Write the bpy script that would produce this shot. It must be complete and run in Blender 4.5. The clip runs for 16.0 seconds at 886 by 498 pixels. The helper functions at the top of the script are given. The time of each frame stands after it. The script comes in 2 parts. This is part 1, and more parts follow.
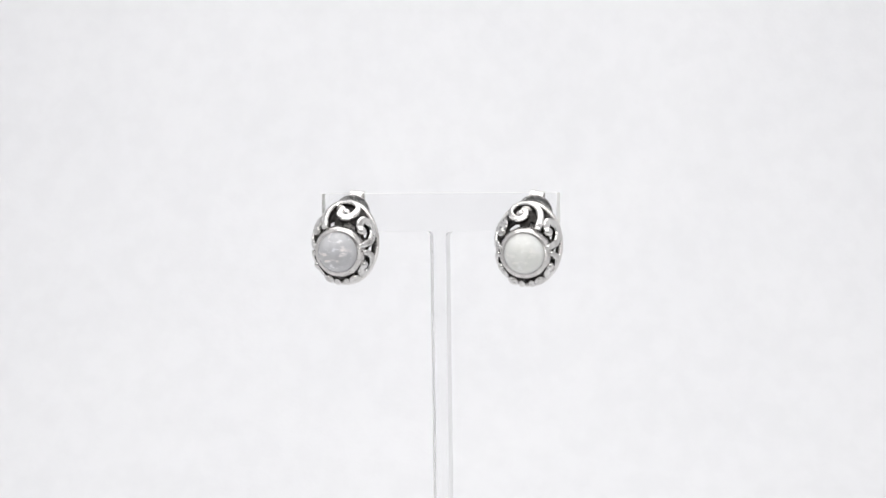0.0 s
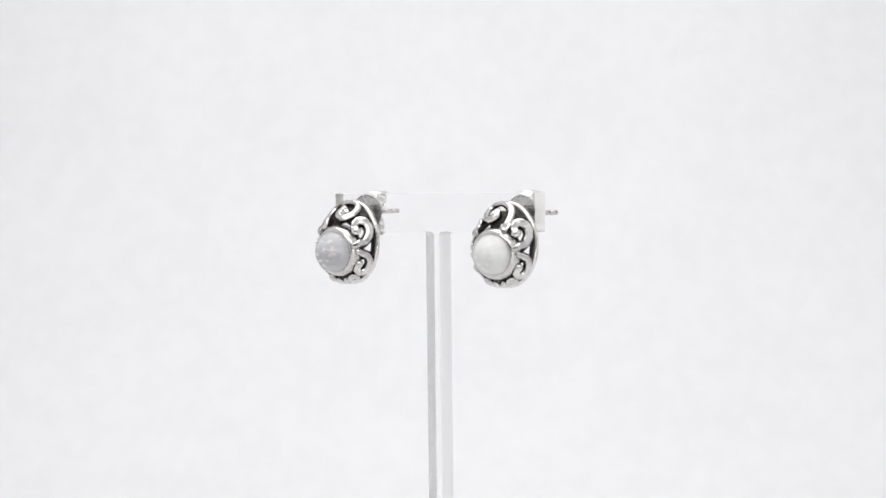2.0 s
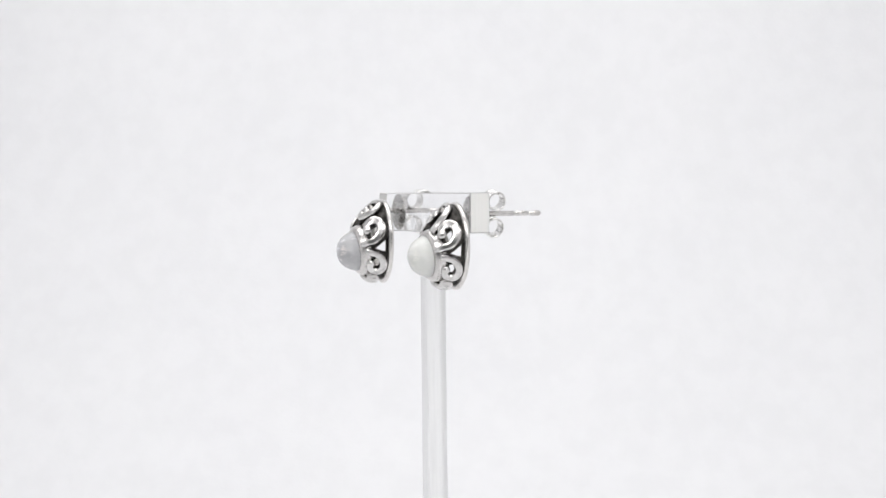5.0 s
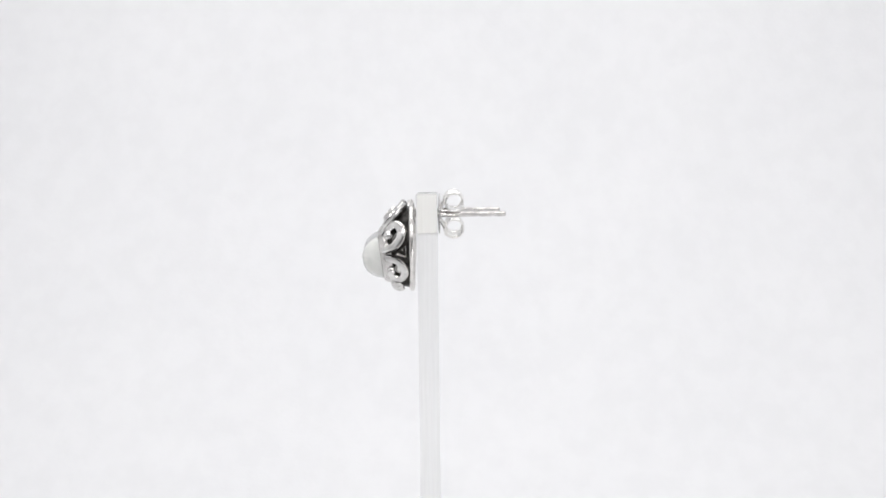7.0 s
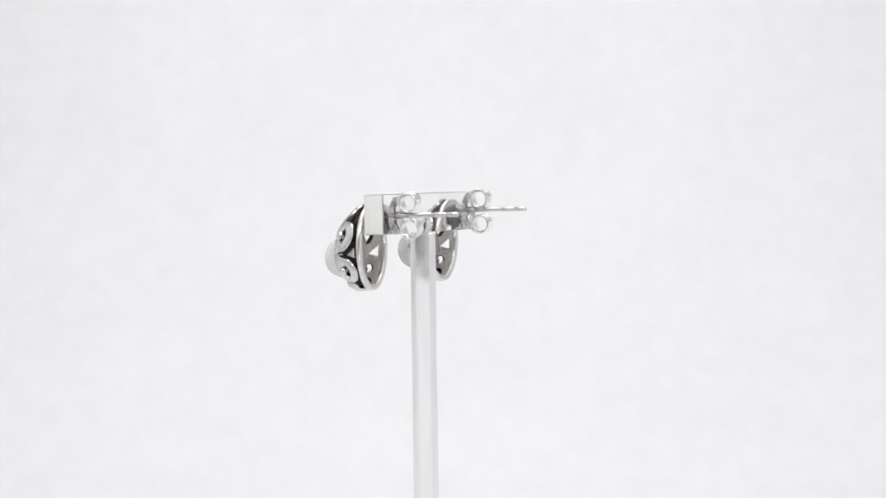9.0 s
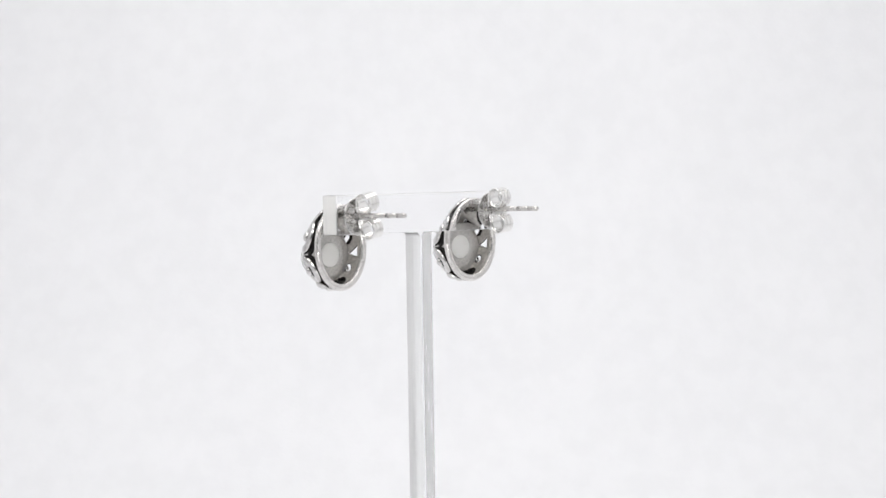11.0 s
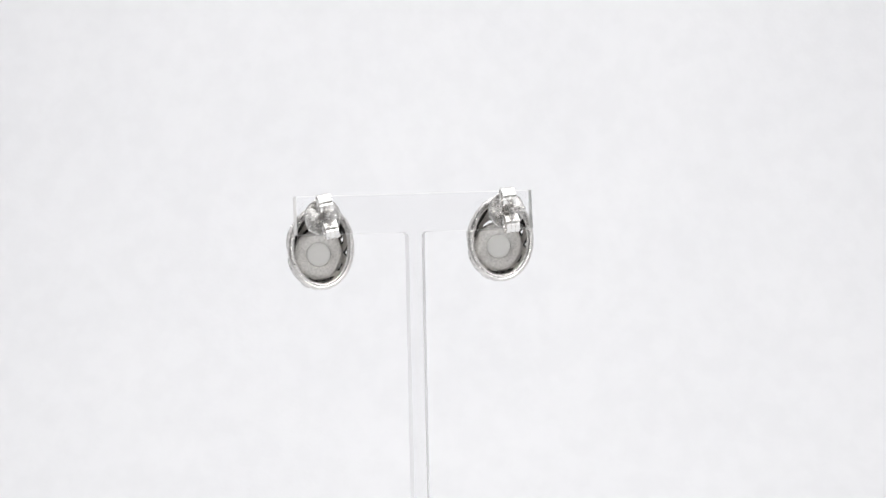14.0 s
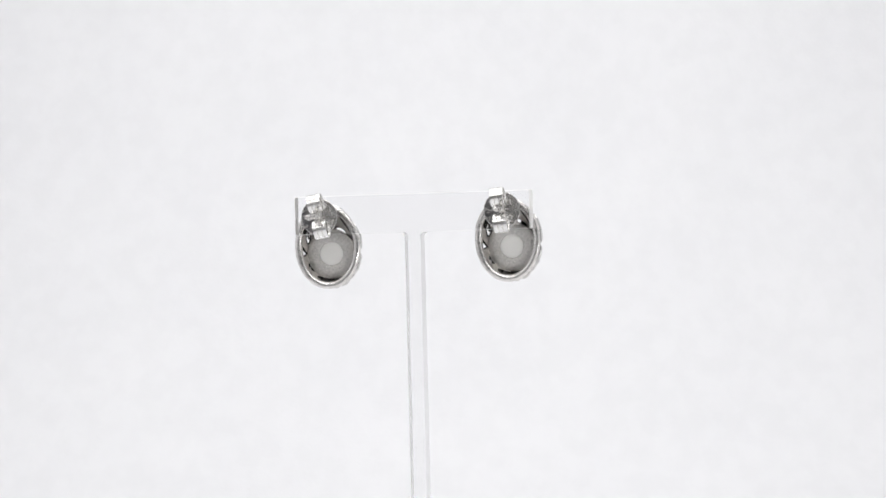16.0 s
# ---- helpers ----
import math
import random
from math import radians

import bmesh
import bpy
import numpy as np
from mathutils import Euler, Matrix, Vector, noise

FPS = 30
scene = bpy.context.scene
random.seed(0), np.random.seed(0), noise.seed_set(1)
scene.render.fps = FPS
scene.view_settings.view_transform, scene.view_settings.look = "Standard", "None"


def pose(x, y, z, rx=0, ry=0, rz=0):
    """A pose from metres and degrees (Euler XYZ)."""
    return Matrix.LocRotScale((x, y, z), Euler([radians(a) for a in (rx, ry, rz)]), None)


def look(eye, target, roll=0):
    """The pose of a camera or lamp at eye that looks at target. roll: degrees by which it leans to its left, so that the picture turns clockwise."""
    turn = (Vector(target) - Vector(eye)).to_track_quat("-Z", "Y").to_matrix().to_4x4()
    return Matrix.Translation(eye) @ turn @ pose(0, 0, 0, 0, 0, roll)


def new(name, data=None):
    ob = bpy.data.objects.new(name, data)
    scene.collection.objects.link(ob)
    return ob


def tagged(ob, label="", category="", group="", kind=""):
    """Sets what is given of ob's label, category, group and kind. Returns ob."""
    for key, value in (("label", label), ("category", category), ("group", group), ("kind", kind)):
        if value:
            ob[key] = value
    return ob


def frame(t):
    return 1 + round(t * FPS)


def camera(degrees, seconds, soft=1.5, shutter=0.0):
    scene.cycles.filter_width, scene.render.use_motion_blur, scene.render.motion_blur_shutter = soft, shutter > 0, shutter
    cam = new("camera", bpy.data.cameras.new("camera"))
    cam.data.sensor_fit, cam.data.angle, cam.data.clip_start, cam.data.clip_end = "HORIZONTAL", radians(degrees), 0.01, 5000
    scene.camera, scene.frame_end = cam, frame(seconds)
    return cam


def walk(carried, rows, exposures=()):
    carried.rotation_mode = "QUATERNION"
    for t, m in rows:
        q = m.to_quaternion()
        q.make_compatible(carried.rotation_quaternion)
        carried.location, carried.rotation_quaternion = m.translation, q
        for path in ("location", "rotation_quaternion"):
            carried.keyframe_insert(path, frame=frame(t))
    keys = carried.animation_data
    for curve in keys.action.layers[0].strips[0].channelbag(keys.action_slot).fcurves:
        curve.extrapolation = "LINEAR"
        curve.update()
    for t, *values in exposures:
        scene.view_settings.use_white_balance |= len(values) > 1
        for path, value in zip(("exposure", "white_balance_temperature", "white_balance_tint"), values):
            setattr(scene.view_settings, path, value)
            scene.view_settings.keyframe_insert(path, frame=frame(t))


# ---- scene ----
MM = 0.001
BAR_TOP = 80.0          # height of the bar's upper edge over the table, mm
START, RATE = 11.38, 11.234   # the stand's turn at 0 s, degrees, and degrees per second

# ---- camera: it stands still ----
cam = camera(15.9, 16.0)
CAM_TURN = (pose(0, 0, 0, 0, -1.05, 0) @ pose(0, 0, 0, 0.651, 0, 0)).inverted()
CAM_POSE = (Matrix.Translation((0, 0, BAR_TOP * MM))
            @ Matrix.Translation(-(CAM_TURN @ Vector((-2.426, 467.28, 8.266))) * MM)
            @ CAM_TURN @ pose(0, 0, 0, 90, 0, 0))
walk(cam, [(0.0, CAM_POSE), (16.0, CAM_POSE)])


# ---- world and lamps ----
world = bpy.data.worlds.new("room_light")
world.use_nodes = True
world.node_tree.nodes["Background"].inputs[0].default_value = (0.80, 0.83, 0.90, 1)
world.node_tree.nodes["Background"].inputs[1].default_value = 0.25
scene.world = world


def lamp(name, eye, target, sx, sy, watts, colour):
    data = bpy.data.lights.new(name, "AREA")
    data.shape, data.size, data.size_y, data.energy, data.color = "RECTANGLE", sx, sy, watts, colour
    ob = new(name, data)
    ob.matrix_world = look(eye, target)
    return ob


# assumed main light above the stand, out of view
lamp("top_lamp", (0, 0.02, 0.49), (0, 0.03, 0), 0.50, 0.40, 1.205, (0.995, 0.99, 0.988))
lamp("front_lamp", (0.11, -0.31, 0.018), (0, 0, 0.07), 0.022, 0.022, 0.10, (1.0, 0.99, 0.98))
# unseen fill added to brighten faces turned towards the camera
lamp("front_fill", (0, -0.32, 0.30), (0, 0, 0.08), 0.50, 0.16, 0.87, (0.995, 0.99, 0.985))


# ---- materials ----
def material(name):
    m = bpy.data.materials.new(name)
    m.use_nodes = True
    return m, m.node_tree.nodes, m.node_tree.links, m.node_tree.nodes["Principled BSDF"]


def grain(nodes, links, scale, detail=4.0):
    co = nodes.new("ShaderNodeTexCoord")
    tex = nodes.new("ShaderNodeTexNoise")
    tex.inputs["Scale"].default_value, tex.inputs["Detail"].default_value = scale, detail
    links.new(co.outputs["Object"], tex.inputs["Vector"])
    return tex


def spread(nodes, links, tex, low, high, a=0.3, b=0.7):
    ramp = nodes.new("ShaderNodeValToRGB")
    ramp.color_ramp.elements[0].position, ramp.color_ramp.elements[1].position = a, b
    ramp.color_ramp.elements[0].color, ramp.color_ramp.elements[1].color = (*low, 1), (*high, 1)
    links.new(tex.outputs["Fac"], ramp.inputs[0])
    return ramp


def relief(nodes, links, bsdf, tex, strength, distance):
    bump = nodes.new("ShaderNodeBump")
    bump.inputs["Strength"].default_value, bump.inputs["Distance"].default_value = strength, distance
    links.new(tex.outputs["Fac"], bump.inputs["Height"])
    links.new(bump.outputs[0], bsdf.inputs["Normal"])


def metal(name, low, high, rough, bump=0.15, scale=900.0, depth=0.00008):
    m, nodes, links, bsdf = material(name)
    coarse, fine = grain(nodes, links, scale), grain(nodes, links, scale * 7)
    links.new(spread(nodes, links, coarse, low, high).outputs[0], bsdf.inputs["Base Color"])
    bsdf.inputs["Metallic"].default_value = 1.0
    r = spread(nodes, links, fine, (rough * 0.7,) * 3, (rough * 1.4,) * 3)
    links.new(r.outputs[0], bsdf.inputs["Roughness"])
    relief(nodes, links, bsdf, coarse, bump, depth)
    return m


SILVER = metal("polished_silver", (0.54, 0.528, 0.512), (0.83, 0.82, 0.803), 0.17)
MATTE_SILVER = metal("cast_silver", (0.54, 0.515, 0.485), (0.82, 0.795, 0.765), 0.42, 0.5, 2400.0, 0.00012)
OXIDE_SHADE = metal("oxidised_shade_silver", (0.018, 0.017, 0.016), (0.085, 0.08, 0.075), 0.42, 0.5, 1500.0)
POST_SILVER = metal("worn_silver", (0.58, 0.565, 0.55), (0.74, 0.72, 0.70), 0.24, 0.2, 800.0)
RIM_SILVER = metal("brushed_silver", (0.68, 0.66, 0.64), (0.85, 0.83, 0.805), 0.24, 0.30, 1100.0)
PAD_SILVER = metal("pressed_silver", (0.54, 0.53, 0.52), (0.67, 0.66, 0.645), 0.23, 0.04, 500.0)
SEAT_SILVER = metal("granular_silver", (0.50, 0.485, 0.465), (0.70, 0.68, 0.655), 0.36, 0.9, 3000.0, 0.00014)
CLIP_SILVER = metal("sheet_silver", (0.84, 0.83, 0.81), (0.94, 0.93, 0.91), 0.21, 0.28, 600.0, 0.00012)


def gem(name, low, high, sheen, amount):
    m, nodes, links, bsdf = material(name)
    cloud = grain(nodes, links, 420.0, 5.0)
    base = spread(nodes, links, cloud, low, high, 0.35, 0.68)
    # bright flakes, faintly warm and cool: the stone's inner reflections painted into its colour
    co = nodes.new("ShaderNodeTexCoord")
    turn = nodes.new("ShaderNodeMapping")
    turn.inputs["Scale"].default_value = (1.0, 0.5, 1.7)
    turn.inputs["Rotation"].default_value = (0.2, 0.3, 0.1)
    links.new(co.outputs["Object"], turn.inputs["Vector"])
    glint = nodes.new("ShaderNodeTexNoise")
    glint.inputs["Scale"].default_value, glint.inputs["Detail"].default_value = 1050.0, 3.5
    patch = nodes.new("ShaderNodeTexNoise")
    patch.inputs["Scale"].default_value, patch.inputs["Detail"].default_value = 300.0, 1.0
    for tex in (glint, patch):
        links.new(turn.outputs[0], tex.inputs["Vector"])
    spots = spread(nodes, links, glint, (0, 0, 0), (1, 1, 1), 0.54, 0.62)
    where = spread(nodes, links, patch, (0.12,) * 3, (1, 1, 1), 0.42, 0.58)
    both = nodes.new("ShaderNodeMath")
    both.operation = "MULTIPLY"
    links.new(spots.outputs[0], both.inputs[0])
    links.new(where.outputs[0], both.inputs[1])
    much = nodes.new("ShaderNodeMath")
    much.operation = "MULTIPLY"
    much.inputs[1].default_value = amount
    links.new(both.outputs[0], much.inputs[0])
    hue = spread(nodes, links, grain(nodes, links, 620.0, 1.0), sheen[0], sheen[1], 0.42, 0.58)
    mix = nodes.new("ShaderNodeMixRGB")
    links.new(much.outputs[0], mix.inputs[0])
    links.new(base.outputs[0], mix.inputs[1])
    links.new(hue.outputs[0], mix.inputs[2])
    links.new(mix.outputs[0], bsdf.inputs["Base Color"])
    bsdf.inputs["Roughness"].default_value = 0.11
    bsdf.inputs["IOR"].default_value = 1.52
    bsdf.inputs["Specular IOR Level"].default_value = 0.38
    bsdf.inputs["Subsurface Weight"].default_value = 0.75
    bsdf.inputs["Subsurface Radius"].default_value = (1.0, 1.0, 0.95)
    bsdf.inputs["Subsurface Scale"].default_value = 0.0022
    return m


MOONSTONE = gem("grey_moonstone", (0.47, 0.47, 0.48), (0.61, 0.61, 0.62), ((0.98, 0.905, 0.875), (0.94, 0.95, 0.98)), 0.62)
MILKSTONE = gem("milky_moonstone", (0.69, 0.70, 0.67), (0.80, 0.80, 0.775), ((0.98, 0.95, 0.91), (0.95, 0.97, 0.96)), 0.35)


def acrylic(name, rough, tint, clear, ior, marks=0.0):
    m, nodes, links, bsdf = material(name)
    bsdf.inputs["Base Color"].default_value = (*tint, 1)
    bsdf.inputs["Transmission Weight"].default_value = clear
    bsdf.inputs["IOR"].default_value = ior
    bsdf.inputs["Roughness"].default_value = rough
    if rough > 0:          # saw marks along the cut
        co, turn, tex = nodes.new("ShaderNodeTexCoord"), nodes.new("ShaderNodeMapping"), nodes.new("ShaderNodeTexNoise")
        turn.inputs["Scale"].default_value = (2600, 2600, 110)
        tex.inputs["Scale"].default_value, tex.inputs["Detail"].default_value = 1.0, 3.0
        links.new(co.outputs["Object"], turn.inputs["Vector"])
        links.new(turn.outputs[0], tex.inputs["Vector"])
        shade = spread(nodes, links, tex, tuple((1 - 0.3 * marks) * v for v in tint), tint, 0.3, 0.6)
        links.new(shade.outputs[0], bsdf.inputs["Base Color"])
        relief(nodes, links, bsdf, tex, marks, 0.00008)
    return m


CLEAR = acrylic("clear_acrylic", 0.0, (0.986, 0.986, 0.989), 1.0, 1.27)
FROST = acrylic("frosted_acrylic_end", 0.6, (0.97, 0.965, 0.94), 0.2, 1.2, 0.14)
DULL = acrylic("dull_acrylic_end", 0.55, (0.97, 0.962, 0.935), 0.15, 1.15, 0.16)
CUT = acrylic("sawn_acrylic_edge", 0.34, (0.998, 0.998, 0.994), 0.84, 1.24, 0.3)


def paper(name, low, high):
    m, nodes, links, bsdf = material(name)
    cloud, fibre = grain(nodes, links, 28.0, 6.0), grain(nodes, links, 900.0, 3.0)
    pulp, turn = grain(nodes, links, 210.0, 3.0), nodes.new("ShaderNodeMapping")
    turn.inputs["Scale"].default_value = (1.0, 0.4, 0.9)      # longer along the sheet
    links.new(pulp.inputs["Vector"].links[0].from_socket, turn.inputs["Vector"])
    links.new(turn.outputs[0], pulp.inputs["Vector"])
    blotch = spread(nodes, links, pulp, (0.977,) * 3, (1, 1, 1), 0.38, 0.62)
    both = nodes.new("ShaderNodeMixRGB")
    both.blend_type = "MULTIPLY"
    both.inputs[0].default_value = 1.0
    links.new(spread(nodes, links, cloud, low, high, 0.25, 0.75).outputs[0], both.inputs[1])
    links.new(blotch.outputs[0], both.inputs[2])
    links.new(both.outputs[0], bsdf.inputs["Base Color"])
    bsdf.inputs["Roughness"].default_value = 0.9
    relief(nodes, links, bsdf, fibre, 0.1, 0.0002)
    return m


LIT_BACKING = paper("lit_cream_backing", (0.98, 0.965, 0.93), (0.995, 0.985, 0.95))
PAPER = paper("white_paper", (0.795, 0.797, 0.812), (0.825, 0.826, 0.838))
CLOTH = paper("bounce_box_lining", (0.84, 0.84, 0.85), (0.88, 0.88, 0.885))
PAINT = paper("surround_paint", (0.50, 0.50, 0.50), (0.55, 0.55, 0.54))


# ---- building helpers ----
def part(name, bm, mats, parent=None, label="", smooth=True):
    """Links a bmesh in millimetres as one mesh object."""
    bmesh.ops.scale(bm, vec=(MM, MM, MM), verts=bm.verts)
    bmesh.ops.recalc_face_normals(bm, faces=bm.faces)
    data = bpy.data.meshes.new(name)
    for f in bm.faces:
        f.smooth = smooth
    bm.to_mesh(data)
    bm.free()
    for m in mats if isinstance(mats, (list, tuple)) else [mats]:
        data.materials.append(m)
    ob = new(name, data)
    ob.parent = parent
    return tagged(ob, label)


def slab(x0, x1, y0, y1, z0, z1):
    bm = bmesh.new()
    bmesh.ops.create_cube(bm, size=1, matrix=Matrix.Translation(((x0 + x1) / 2, (y0 + y1) / 2, (z0 + z1) / 2))
                          @ Matrix.Diagonal((x1 - x0, y1 - y0, z1 - z0, 1)))
    return bm


def sweep(bm, path, ups, width, height, sides=10, power=2.0, closed=False, section=()):
    """A band along a path: width across, height along ups; both may vary along it. power over 2 squares the section;
    section gives it point by point instead, with creased edges."""
    n, rings = len(path), []
    for i in range(n):
        a, b = (path[i - 1], path[(i + 1) % n]) if closed else (path[max(i - 1, 0)], path[min(i + 1, n - 1)])
        along = (b - a).normalized()
        up = (ups[i] - along * ups[i].dot(along)).normalized()
        side = along.cross(up)
        w = width[i] if isinstance(width, (list, tuple)) else width
        h = height[i] if isinstance(height, (list, tuple)) else height
        ring = [bm.verts.new(path[i] + side * (u * w / 2) + up * (v * h / 2)) for u, v in section]
        for k in range(0 if section else sides):
            c, s = math.cos(2 * math.pi * (k + 0.5) / sides), math.sin(2 * math.pi * (k + 0.5) / sides)
            c, s = (math.copysign(abs(v) ** (2 / power), v) for v in (c, s))
            ring.append(bm.verts.new(path[i] + side * (c * w / 2) + up * (s * h / 2)))
        rings.append(ring)
    sides = len(rings[0])
    for i in range(n if closed else n - 1):
        p, q = rings[i], rings[(i + 1) % n]
        for k in range(sides):
            bm.faces.new((p[k], p[(k + 1) % sides], q[(k + 1) % sides], q[k]))
        for k in range(sides if section else 0):
            bm.edges.get((p[k], q[k])).smooth = False
    if not closed:
        bm.faces.new(rings[0])
        bm.faces.new(rings[-1])
    return bm


def lathe(bm, profile, centre, sx=1.0, sz=1.0, steps=72, close=True):
    """Turns (radius, y) round the y axis through centre; closed over itself where close is set."""
    rings = []
    for r, y in profile:
        rings.append([bm.verts.new((centre[0] + r * sx * math.sin(2 * math.pi * k / steps), centre[1] + y,
                                    centre[2] + r * sz * math.cos(2 * math.pi * k / steps))) for k in range(steps)])
    m = len(rings)
    for i in range(m if close else m - 1):
        p, q = rings[i], rings[(i + 1) % m]
        for k in range(steps):
            bm.faces.new((p[k], p[(k + 1) % steps], q[(k + 1) % steps], q[k]))
    return bm, rings


def spline(points, steps=8):
    """A smooth line through the points."""
    pts = [points[0]] + list(points) + [points[-1]]
    out = []
    for i in range(1, len(pts) - 2):
        p0, p1, p2, p3 = (Vector(p) for p in pts[i - 1:i + 3])
        for k in range(steps):
            t = k / steps
            out.append(0.5 * (2 * p1 + (p2 - p0) * t + (2 * p0 - 5 * p1 + 4 * p2 - p3) * t * t
                              + (3 * p1 - p0 - 3 * p2 + p3) * t ** 3))
    out.append(Vector(points[-1]))
    return out


# ---- the place: a white paper sweep; photo box, table and plain room are unseen additions ----
def backdrop():
    bm = bmesh.new()
    line = [(-330, 0)] + [(60 + 220 * math.sin(a), 220 - 220 * math.cos(a))
                          for a in (math.pi / 2 * k / 24 for k in range(25))] + [(280, 500)]
    rows = [[bm.verts.new((x, y, z)) for x in (-345, 345)] for y, z in line]
    low = [[bm.verts.new((x, y + 1.0, z - 1.0)) for x in (-345, 345)] for y, z in line]
    for a, b, c, d in zip(rows, rows[1:], low, low[1:]):
        bm.faces.new((a[0], a[1], b[1], b[0]))
        bm.faces.new((c[1], c[0], d[0], d[1]))
        bm.faces.new((a[0], b[0], d[0], c[0]))
        bm.faces.new((b[1], a[1], c[1], d[1]))
    bm.faces.new((rows[0][1], rows[0][0], low[0][0], low[0][1]))
    bm.faces.new((rows[-1][0], rows[-1][1], low[-1][1], low[-1][0]))
    tagged(part("backdrop", bm, PAPER), "seamless white paper sweep behind the earring stand", "backdrop", kind="structure")


backdrop()
# assumed box, out of view; its white sides and front opening shape the light
for title, box in (("unseen_wall_left", (-352, -346, -330, 300, -3, 500)), ("unseen_wall_right", (346, 352, -330, 300, -3, 500)),
                   ("unseen_wall_back", (-345, 345, 290, 296, -3, 500)), ("unseen_wall_front_left", (-352, -200, -337, -331, -3, 500)),
                   ("unseen_wall_front_right", (200, 352, -337, -331, -3, 500)), ("unseen_wall_front_top", (-199.5, 199.5, -337, -331, 190, 500))):
    tagged(part(title, slab(*box), CLOTH, smooth=False), "white cloth side of an assumed photo box, unseen, bouncing light", "wall", kind="structure")
tagged(part("ceiling", slab(-352, 352, -330, 300, 503, 509), CLOTH, smooth=False), "white cloth top of an assumed photo box, unseen, bouncing light",
       "ceiling", kind="structure")
tagged(part("floor", slab(-520, 520, -820, 420, -20, -4), PAINT, smooth=False), "plain grey table surface below the white paper",
       "floor", kind="structure")
# grey walls added out of view, for the silver to reflect something dim
for title, box in (("unseen_wall_north", (-520, 520, 420, 436, -20, 620)), ("unseen_wall_south", (-520, 520, -836, -820, -20, 620)),
                   ("unseen_wall_east", (520, 536, -820, 420, -20, 620)), ("unseen_wall_west", (-536, -520, -820, 420, -20, 620))):
    tagged(part(title, slab(*box), PAINT, smooth=False), "plain grey wall added unseen as a dim surround for reflections", "wall", kind="structure")


# ---- the stand ----
TILT = pose(2.115 * MM, 0.091 * MM, BAR_TOP * MM, 0, 0.72, 0) @ pose(0, 0, 0, -0.366, 0, 0)
HALF, BAR, THICK = 17.58, 5.73, 3.0          # bar: half length, height, thickness
STEM_X, STEM_W, STEM_END, SKEW = -0.14, 2.37, -76.98, 0.60


def fillet(cx, cz, r, a0, a1, n=5):
    return [(cx + r * math.cos(radians(a0 + (a1 - a0) * k / n)), cz + r * math.sin(radians(a0 + (a1 - a0) * k / n)))
            for k in range(n + 1)]


def acrylic_stand():
    stand = new("earring_stand")
    l, r, f, c = STEM_X - STEM_W / 2, STEM_X + STEM_W / 2, 0.55, 0.22
    line = (fillet(HALF - c, -c, c, 90, 0, 3) + fillet(HALF - c, -BAR + c, c, 0, -90, 3)
            + fillet(r + f, -BAR - f, f, 90, 180) + [(r + SKEW, STEM_END), (l + SKEW, STEM_END)]
            + fillet(l - f, -BAR - f, f, 0, 90) + fillet(-HALF - 0.12 + c, -BAR + c, c, -90, -180, 3)
            + fillet(-HALF - 0.12 + c, -c, c, 180, 90, 3))
    bm = bmesh.new()
    front = [bm.verts.new((x, -THICK / 2, z)) for x, z in line]
    back = [bm.verts.new((x, THICK / 2, z)) for x, z in line]
    bm.faces.new(front)
    bm.faces.new(back[::-1])
    n = len(line)
    for i in range(n):
        f1 = bm.faces.new((front[i], back[i], back[(i + 1) % n], front[(i + 1) % n]))
        ends = [v[0] for v in (line[i], line[(i + 1) % n])]
        f1.material_index = 2 if max(ends) < 0.1 - HALF else 3 if min(ends) > HALF - 0.1 else 1
    rim_edges = [e for e in bm.edges if 0 in {f2.material_index for f2 in e.link_faces} and len({f2.material_index for f2 in e.link_faces}) == 2]
    bmesh.ops.bevel(bm, geom=rim_edges, offset=0.12, segments=1, affect="EDGES", material=1)
    plate = part("t_bar", bm, (CLEAR, CUT, FROST, DULL), stand, "clear T-shaped acrylic plate with sawn edges", smooth=False)
    plate.matrix_basis = TILT
    bm = bmesh.new()
    bmesh.ops.create_cone(bm, cap_ends=True, segments=64, radius1=19, radius2=18.6, depth=3.0,
                          matrix=Matrix.Translation((2.0, 0, 1.52)))
    part("foot", bm, CLEAR, stand, "clear round acrylic foot", smooth=False)
    return tagged(stand, "clear acrylic T-shaped earring stand on white paper", "jewelry stand")


# ---- the earrings ----
RX, RZ, STONE_R, BEZEL_R, STONE_DZ = 4.98, 6.25, 3.04, 3.45, -1.35
DROP = 4.55                                   # the oval's centre below the post
Y_RIM, Y_BEZEL = -2.55, -5.75
NOD = 8.0                                     # the bezel and its stone nod downwards
DX, DZ = RX - 0.38, RZ - 0.38                 # the dome springs from inside the rim


def surf(psi, s, lift=0.0):
    """A point of the domed oval, psi clockwise from the top, s from rim to bezel."""
    def at(p, q):
        g = q ** 1.2 if q > 0 else 0.0
        h = 1 - (1 - min(q, 1.0)) ** 1.45
        return Vector(((DX * (1 - g) + BEZEL_R * g) * math.sin(p), Y_RIM + (Y_BEZEL - 0.48 * math.cos(p) - Y_RIM) * h,
                       STONE_DZ * g + (DZ * (1 - g) + BEZEL_R * g) * math.cos(p) - DROP))
    q = min(max(s, 0.02), 0.98)
    out = (at(psi + 0.01, q) - at(psi - 0.01, q)).cross(at(psi, q + 0.01) - at(psi, q - 0.01)).normalized()
    if out.y > 0:
        out = -out
    return at(psi, s) + out * lift, out


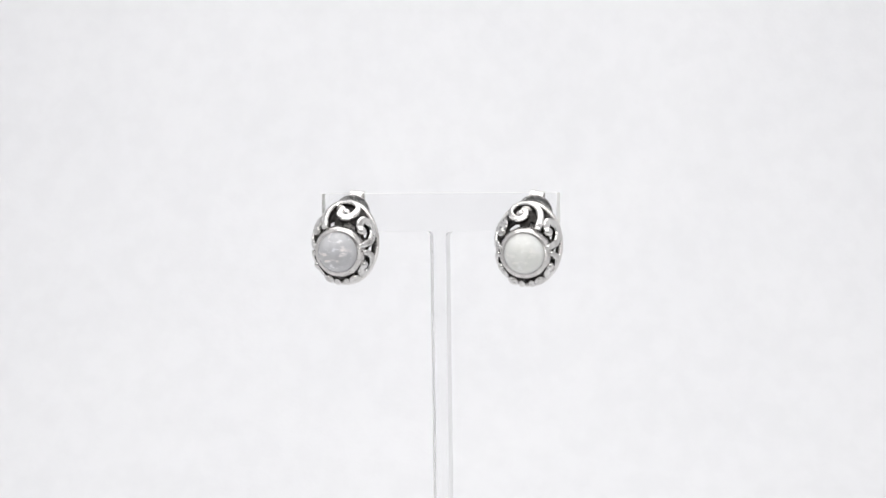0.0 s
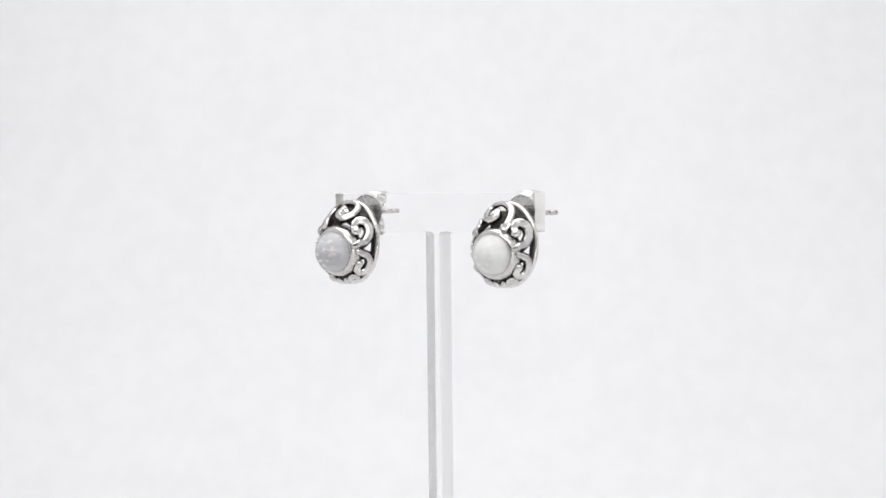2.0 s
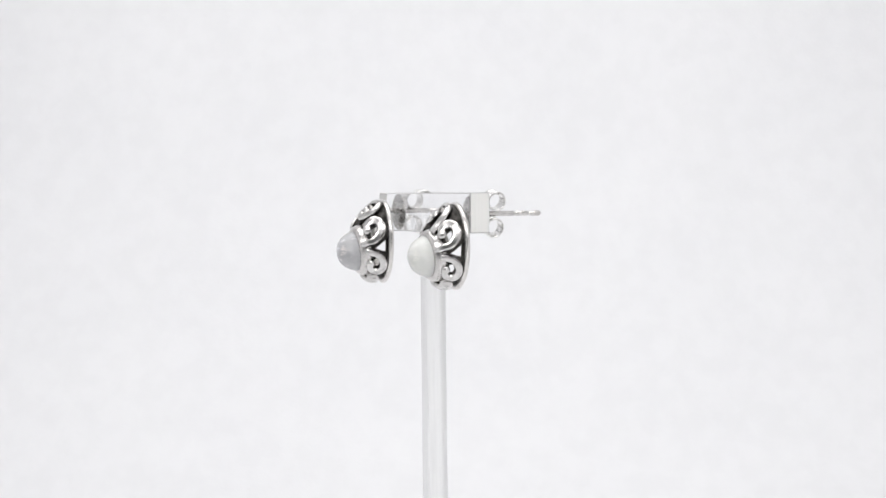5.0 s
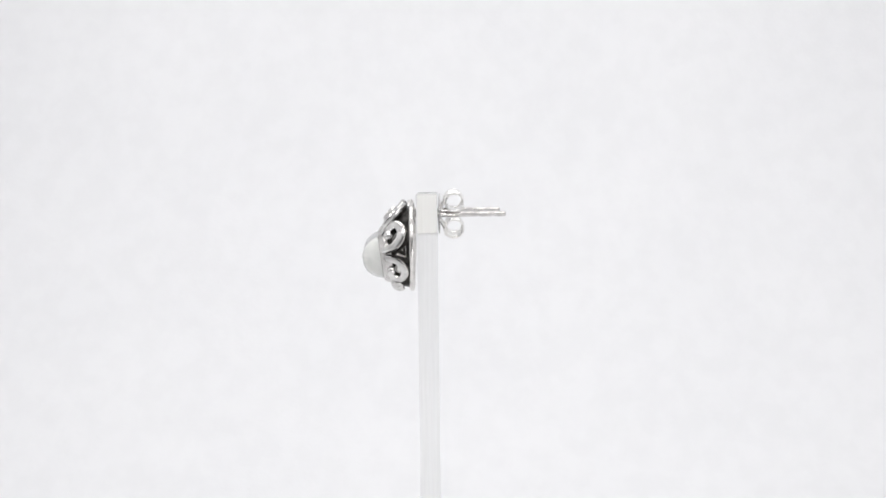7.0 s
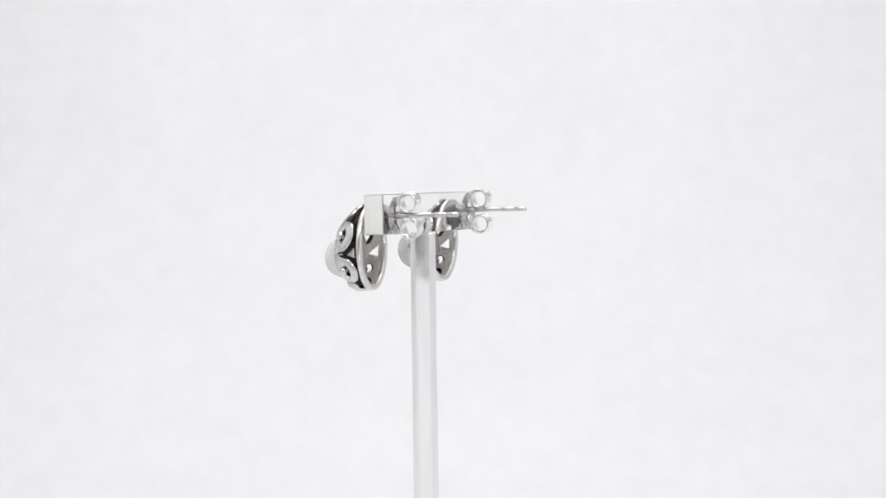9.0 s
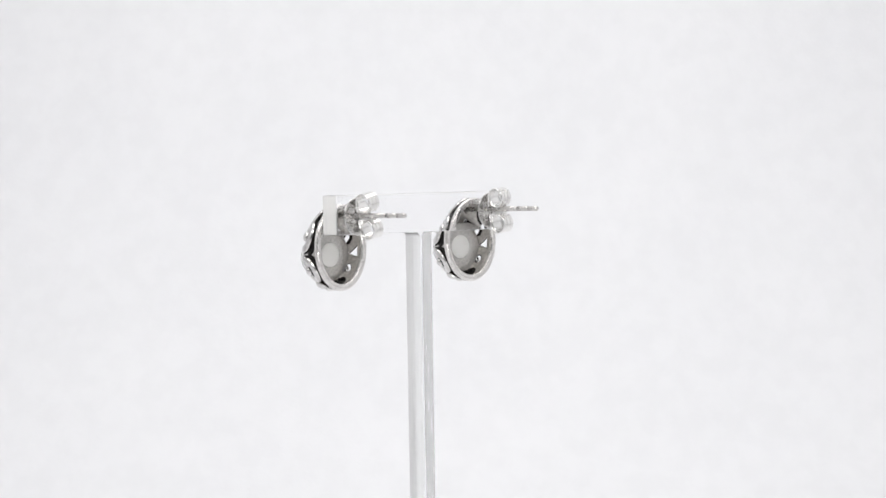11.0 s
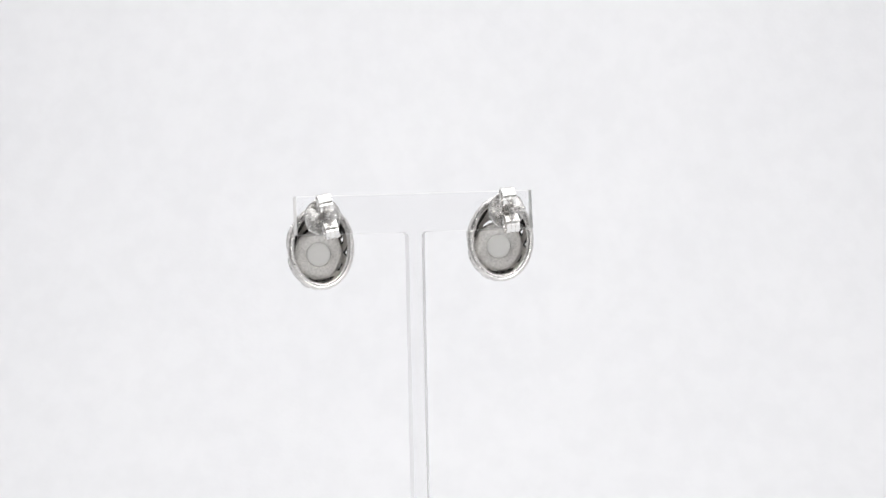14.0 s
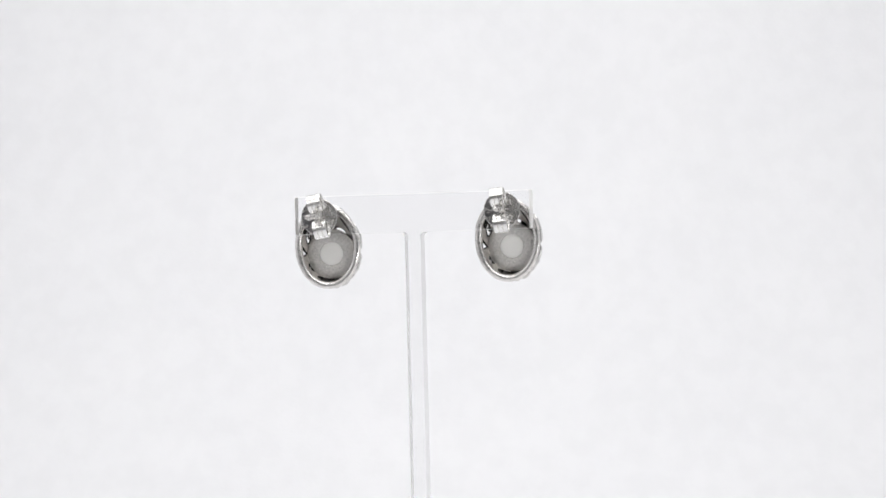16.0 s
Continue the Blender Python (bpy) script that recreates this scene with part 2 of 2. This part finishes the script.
def on_dome(x, z):
    """psi and s of the dome under the point x, z of the front view."""
    lo, hi = 0.0, 1.0
    for _ in range(30):
        g = (lo + hi) / 2
        inside = (x / (DX + (BEZEL_R - DX) * g)) ** 2 + ((z - STONE_DZ * g) / (DZ + (BEZEL_R - DZ) * g)) ** 2 < 1
        lo, hi = (g, hi) if inside else (lo, g)
    psi = math.atan2(x / (DX + (BEZEL_R - DX) * g), (z - STONE_DZ * g) / (DZ + (BEZEL_R - DZ) * g))
    return psi, g ** (1 / 1.2)


def mirrored(v, flip):
    return Vector((-v.x, v.y, v.z)) if flip else v


FLAT_WIRE = [(1, -1), (1, 0.35), (0.84, 0.82), (0.42, 1), (-0.42, 1), (-0.84, 0.82), (-1, 0.35), (-1, -1)]


def wire(name, spots, width, parent, flip, height=0.75, lift=0.12):
    """A silver wire on the dome through spots (psi, s)."""
    path, ups = [], []
    for psi, s in spots:
        p, n = surf(psi, s, lift)
        path.append(mirrored(p, flip)), ups.append(mirrored(n, flip))
    bm = sweep(bmesh.new(), path, ups, width, height, section=FLAT_WIRE)
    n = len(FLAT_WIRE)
    # flanks and underside: oxide, with the crevices' shade put into the same dark colour
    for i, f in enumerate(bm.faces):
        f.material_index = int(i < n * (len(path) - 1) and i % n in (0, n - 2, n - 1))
    return part(name, bm, (SILVER, OXIDE_SHADE), parent)


def bead(name, psi, s, size, parent, flip, lift=0.25):
    p, n = surf(psi, s, lift)
    along = surf(psi + 0.02, s, lift)[0] - surf(psi - 0.02, s, lift)[0]
    p, n, along = mirrored(p, flip), mirrored(n, flip), mirrored(along, flip)
    along = (along - n * along.dot(n)).normalized()
    slope = n.cross(along)
    bm = bmesh.new()
    bmesh.ops.create_uvsphere(bm, u_segments=14, v_segments=10, radius=1.0,
                              matrix=Matrix.Translation(p) @ Matrix((along, slope, n)).transposed().to_4x4()
                              @ Matrix.Diagonal((*size, 1)))
    return part(name, bm, SILVER, parent)


def nearest(target, psi, s):
    """psi and s of the dome's point nearest to target, sought from psi, s."""
    e = 0.01
    for _ in range(10):
        p = surf(psi, s)[0]
        along, up = (surf(psi + e, s)[0] - p) / e, (surf(psi, min(s + e, 1.0))[0] - surf(psi, min(s + e, 1.0) - e)[0]) / e
        d, aa, bb, ab = target - p, along.dot(along), up.dot(up), along.dot(up)
        det = aa * bb - ab * ab
        psi += 0.8 * (d.dot(along) * bb - d.dot(up) * ab) / det
        s = min(max(s + 0.8 * (d.dot(up) * aa - d.dot(along) * ab) / det, 0.03), 1.0)
    return psi, s


def volute(psi0, s0, down, scale, parent, flip, side):
    """A spiral scroll on the dome's flank; down: 1 where its tail lies below, -1 above; side: 1 or -1."""
    centre, out = surf(psi0, s0)
    drop = (Vector((0, 0, -1)) + out * out.z).normalized()
    front = out.cross(drop)
    if front.y > 0:
        front = -front
    spots, widths = [], []
    psi, s = psi0, s0
    n = 46
    for i in range(n + 1):
        t = i / n
        a = radians(40 - 328 * t)
        r = scale * (2.25 - 0.77 * min(t / 0.09, 1.0) - 0.28 * min(max(0.0, t - 0.09) / 0.17, 1.0)
                     - 0.62 * max(0.0, (t - 0.2) / 0.8) ** 2.2)
        psi, s = nearest(centre + drop * (down * 1.08 * r * math.cos(a)) + front * (0.92 * r * math.sin(a)), psi, s)
        spots.append((side * psi, s))
        widths.append(scale * (0.70 + 0.36 * math.sin(math.pi * min(1.0, t * 1.02)) ** 0.6))
    scroll = wire("scroll", spots, widths, parent, flip, 0.9, 0.16)
    bead("bead", *spots[-2], (0.60 * scale, 0.56 * scale, 0.55), scroll, flip, 0.28)


def holes(psi, s):
    """Where the pierced dome is open."""
    a = abs(math.degrees(psi))
    tri = abs(a - 96) < 11.5 * (1 - s / 0.50) and 0.10 < s < 0.50
    upper = ((a - 67) / 11) ** 2 + ((s - 0.44) / 0.20) ** 2 < 1
    lower = ((a - 124) / 9) ** 2 + ((s - 0.44) / 0.20) ** 2 < 1
    top = 0.70 < s < 0.94 and 11 < a < 42
    foot = min(abs(a - 156.5), abs(a - 172.5)) / 3 < 1 and abs(s - 0.42) < 0.15
    return tri or upper or lower or top or foot


def black_areas(psi, s):
    """Where the hollow of the dome is black."""
    a = abs(math.degrees(psi))
    return ((a - 180) / 34) ** 2 + ((s - 0.34) / 0.28) ** 2 < 1 or ((a - 48) / 21) ** 2 + ((s - 0.2) / 0.26) ** 2 < 1


def dome_shell(parent, flip):
    bm = bmesh.new()
    nu, nv = 216, 30
    outer = [[bm.verts.new(mirrored(surf(2 * math.pi * i / nu - math.pi, j / nv, -0.12)[0], flip)) for j in range(nv + 1)]
             for i in range(nu)]
    inner = [[bm.verts.new(mirrored(surf(2 * math.pi * i / nu - math.pi, j / nv, -0.50)[0], flip)) for j in range(nv + 1)]
             for i in range(nu)]
    solid = [[not holes(2 * math.pi * (i + 0.5) / nu - math.pi, (j + 0.5) / nv) for j in range(nv)] for i in range(nu)]
    for i in range(nu):
        k = (i + 1) % nu
        for j in range(nv):
            if not solid[i][j]:
                continue
            bm.faces.new((outer[i][j], outer[k][j], outer[k][j + 1], outer[i][j + 1]))
            bm.faces.new((inner[i][j], inner[i][j + 1], inner[k][j + 1], inner[k][j])).material_index = int(not black_areas(
                2 * math.pi * (i + 0.5) / nu - math.pi, (j + 0.5) / nv))
            for free, a, b in ((j == 0 or not solid[i][j - 1], (i, j), (k, j)),
                               (j == nv - 1 or not solid[i][j + 1], (i, j + 1), (k, j + 1)),
                               (not solid[i - 1][j], (i, j), (i, j + 1)),
                               (not solid[k][j], (k, j), (k, j + 1))):
                if free:
                    bm.faces.new((outer[a[0]][a[1]], outer[b[0]][b[1]], inner[b[0]][b[1]], inner[a[0]][a[1]]))
    part("pierced_dome", bm, (OXIDE_SHADE, MATTE_SILVER), parent, "oxidised pierced silver dome")


def stud_earring(flip, stone_material, label, post_dx, post_tip, lean, girth):
    ear = new("stud_earring")
    dome_shell(ear, flip)
    # oval rim
    n = 96
    path = [Vector(((RX - 0.5) * math.sin(2 * math.pi * i / n), -2.17, (RZ - 0.5) * math.cos(2 * math.pi * i / n) - DROP)) for i in range(n)]
    ups = [Vector((math.sin(2 * math.pi * i / n) / RX, 0, math.cos(2 * math.pi * i / n) / RZ)).normalized() for i in range(n)]
    part("rim", sweep(bmesh.new(), path, ups, 0.86, 1.05, 20, 2.3, True), RIM_SILVER, ear, "polished oval silver rim")
    # bezel collar round the stone, and the seat behind it
    c, b = (0, 0, -5.63), (0, 0, STONE_DZ - DROP)
    collar = [(3.86, -4.9), (3.86, -5.4), (3.78, -5.85), (3.62, -6.25), (3.42, -6.50), (3.12, -6.62), (2.93, -6.6), (2.90, -6.5), (3.04, -5.0)]
    nod = Matrix.Translation((0, -5.6, b[2] + 0.05)) @ pose(0, 0, 0, NOD, 0, 0) @ Matrix.Translation((0, 5.6, -b[2]))
    bm = lathe(bmesh.new(), collar, b, girth, girth)[0]
    bmesh.ops.transform(bm, matrix=nod, verts=bm.verts)
    bezel = part("bezel", bm, POST_SILVER, ear, "polished silver bezel collar")
    seat = [(1.78, -4.85), (1.78, -4.42), (1.90, -4.36), (2.7, -4.35), (3.5, -4.33), (3.66, -4.42), (3.62, -5.2), (3.2, -5.2), (2.6, -4.9)]
    part("seat", lathe(bmesh.new(), seat, c)[0], SEAT_SILVER, ear, "grey cast silver seat behind the stone")
    # added disc; its near-white cream stands in for light through the stone
    bm = bmesh.new()
    bmesh.ops.create_uvsphere(bm, u_segments=40, v_segments=20, radius=1.0,
                              matrix=Matrix.Translation((0, -4.45, c[2])) @ Matrix.Diagonal((1.77, 0.28, 1.77, 1)))
    part("backing", bm, LIT_BACKING, ear, "underside of the stone in the seat's hole, light through it painted cream")
    # the stone: a high cabochon with a flat back
    bm = bmesh.new()
    prof = [(STONE_R * 0.99, -5.0), (STONE_R, -5.6), (STONE_R, -5.95)]
    prof += [(STONE_R * math.cos(a) ** 0.9, -5.95 - 3.3 * math.sin(a)) for a in (math.pi / 2 * k / 18 for k in range(1, 18))]
    _, rings = lathe(bm, prof, b, girth, girth, 64, False)
    bm.faces.new(rings[0])
    tip = bm.verts.new((b[0], -9.25, b[2]))
    for k in range(64):
        bm.faces.new((rings[-1][k], rings[-1][(k + 1) % 64], tip))
    bmesh.ops.transform(bm, matrix=nod, verts=bm.verts)
    part("stone", bm, stone_material, bezel, "round milky moonstone cabochon")
    # the large scroll over the top
    pts = spline([(-1.8, 1.9), (-2.05, 3.3), (-1.7, 4.6), (-0.75, 5.4), (0.55, 5.6), (1.65, 5.2), (2.1, 4.45), (1.75, 3.7),
                  (0.85, 3.4), (0.02, 3.8), (0.06, 4.42), (0.5, 4.62)], 7)
    spots = [on_dome(p[0], p[1]) for p in pts]
    m = len(spots) - 1
    wide = [1.12 - 0.36 * math.exp(-((i / m - 0.38) / 0.19) ** 2) - 0.35 * (i / m) ** 6 for i in range(m + 1)]
    scroll = wire("scroll", spots, wide, ear, flip, 1.0, 0.18)
    bead("bead", *on_dome(0.75, 4.3), (0.66, 0.62, 0.5), scroll, flip, 0.15)
    for hand in (1, -1):
        volute(radians(60), 0.51, 1, 1.27, ear, flip, hand)
        volute(radians(124), 0.48, -1, 1.12, ear, flip, hand)
        # small scrolls and grains along the foot
        bead("bead", hand * radians(155), 0.46, (0.95, 0.95, 0.55), ear, flip, 0.36)
        bead("bead", hand * radians(170.5), 0.42, (0.60, 0.95, 0.50), ear, flip, 0.32)
    bead("bead", radians(180), 0.32, (0.28, 0.5, 0.40), ear, flip)
    # post with two grooves
    bm = bmesh.new()
    r = 0.37
    prof = [(r, -4.0), (r, 0.0)]
    for g in (post_tip - 4.0, post_tip - 1.85):
        prof += [(r, g - 0.22), (r - 0.13, g - 0.1), (r - 0.13, g + 0.1), (r, g + 0.22)]
    prof += [(r, post_tip - 0.2), (r - 0.14, post_tip)]
    _, rings = lathe(bm, prof, (post_dx, 0, 0), steps=16, close=False)
    bm.faces.new(rings[0]), bm.faces.new(rings[-1])
    bmesh.ops.transform(bm, matrix=Matrix(((1, lean, 0, 0), (0, 1, 0, 0), (0, 0, 1, 0), (0, 0, 0, 1))), verts=bm.verts)
    post = part("post", bm, POST_SILVER, ear, "thin grooved silver post")
    bm = bmesh.new()
    bmesh.ops.create_cone(bm, cap_ends=True, segments=24, radius1=0.95, radius2=0.5, depth=0.7,
                          matrix=Matrix.Translation((post_dx, -3.6, 0)) @ pose(0, 0, 0, -90, 0, 0))
    part("post_base", bm, MATTE_SILVER, post, "soldered base of the post")
    return tagged(ear, label, "earring", "pair of stud earrings")


GROOVED = [(-1, 0.6), (-0.94, 1), (-0.42, 1), (-0.34, 0.0), (-0.26, 1), (0.26, 1), (0.34, 0.0), (0.42, 1), (0.94, 1), (1, 0.6),
           (1, -0.6), (0.94, -1), (-0.94, -1), (-1, -0.6)]


def butterfly_clutch(label, pad_x, pad_z):
    """The butterfly clutch that grips a post behind the bar; its origin is on the post."""
    back = new("butterfly_clutch")
    bm = bmesh.new()
    prof = [(0.37, 1.76), (1.4, 1.76), (2.2, 1.76), (2.38, 1.74), (2.44, 1.66), (2.38, 1.58), (2.2, 1.56), (1.4, 1.56), (0.37, 1.56)]
    prof = [(a + (b - a) * k / 3, c + (d - c) * k / 3) for (a, c), (b, d) in zip(prof, prof[1:] + prof[:1]) for k in range(3)]
    lathe(bm, prof, (0, 0, 0), 1.12, 1.12, 48)
    for v in bm.verts:            # the pad is slightly dished
        v.co.y += 0.02 * (v.co.x ** 2 + v.co.z ** 2)
        v.co += Vector((pad_x, 0, pad_z))
    part("pad", bm, PAD_SILVER, back, "dished oval silver pad")
    for hand in (1, -1):
        path, ups, wide = [], [], []
        for k in range(8):
            t = k / 8
            path.append(Vector((0, 1.95 + 0.45 * t * t, hand * (0.55 + 1.1 * t))))
            ups.append(Vector((0, -1, 0.2 * hand)))
            wide.append(1.1 + 0.8 * t)
        for k in range(45):
            a = radians(185 - 475 * k / 44)
            r = 1.44 - 0.30 * k / 44
            path.append(Vector((0, 3.88 + r * math.cos(a), hand * (1.88 + r * math.sin(a)))))
            ups.append(Vector((0, math.cos(a), hand * math.sin(a))))
            wide.append(2.0 if k < 28 else 2.0 - 0.045 * (k - 28))
        bm = sweep(bmesh.new(), path, ups, wide, 0.26, section=GROOVED)
        part("spring_loop", bm, CLIP_SILVER, back, "curled silver spring loop")
    return tagged(back, label, "clutch", "clutches on the posts")


stand = acrylic_stand()
earring_one = stud_earring(False, MOONSTONE, "silver scrollwork stud earring with grey moonstone on acrylic stand", -0.40, 11.25, -0.124, 0.99)
earring_two = stud_earring(True, MILKSTONE, "silver scrollwork stud earring with milky white moonstone on acrylic stand", -0.16, 11.25, 0.0, 0.99)
clutch_one = butterfly_clutch("silver butterfly earring back on the grey moonstone stud's post", 0.0, 0.0)
clutch_two = butterfly_clutch("silver butterfly earring back on the milky moonstone stud's post", 0.4, 0.0)


# ---- the turning ----
def motions():
    hung = ((stand, Matrix.Identity(4)),
            (earring_one, TILT @ pose(-13.40 * MM, -0.45 * MM, -2.70 * MM, 0, 0, -5)),
            (earring_two, TILT @ pose(13.55 * MM, 0, -3.02 * MM, 0, 0, 0)),
            (clutch_one, TILT @ pose(-13.65 * MM, 0, -2.90 * MM, 0, 6, 0)),
            (clutch_two, TILT @ pose(13.39 * MM, 0, -3.02 * MM, 0, 11, 0)))
    for thing, place in hung:
        walk(thing, [(k / 4, pose(0, 0, 0, 0, 0, -(START + RATE * k / 4)) @ place) for k in range(65)])


motions()
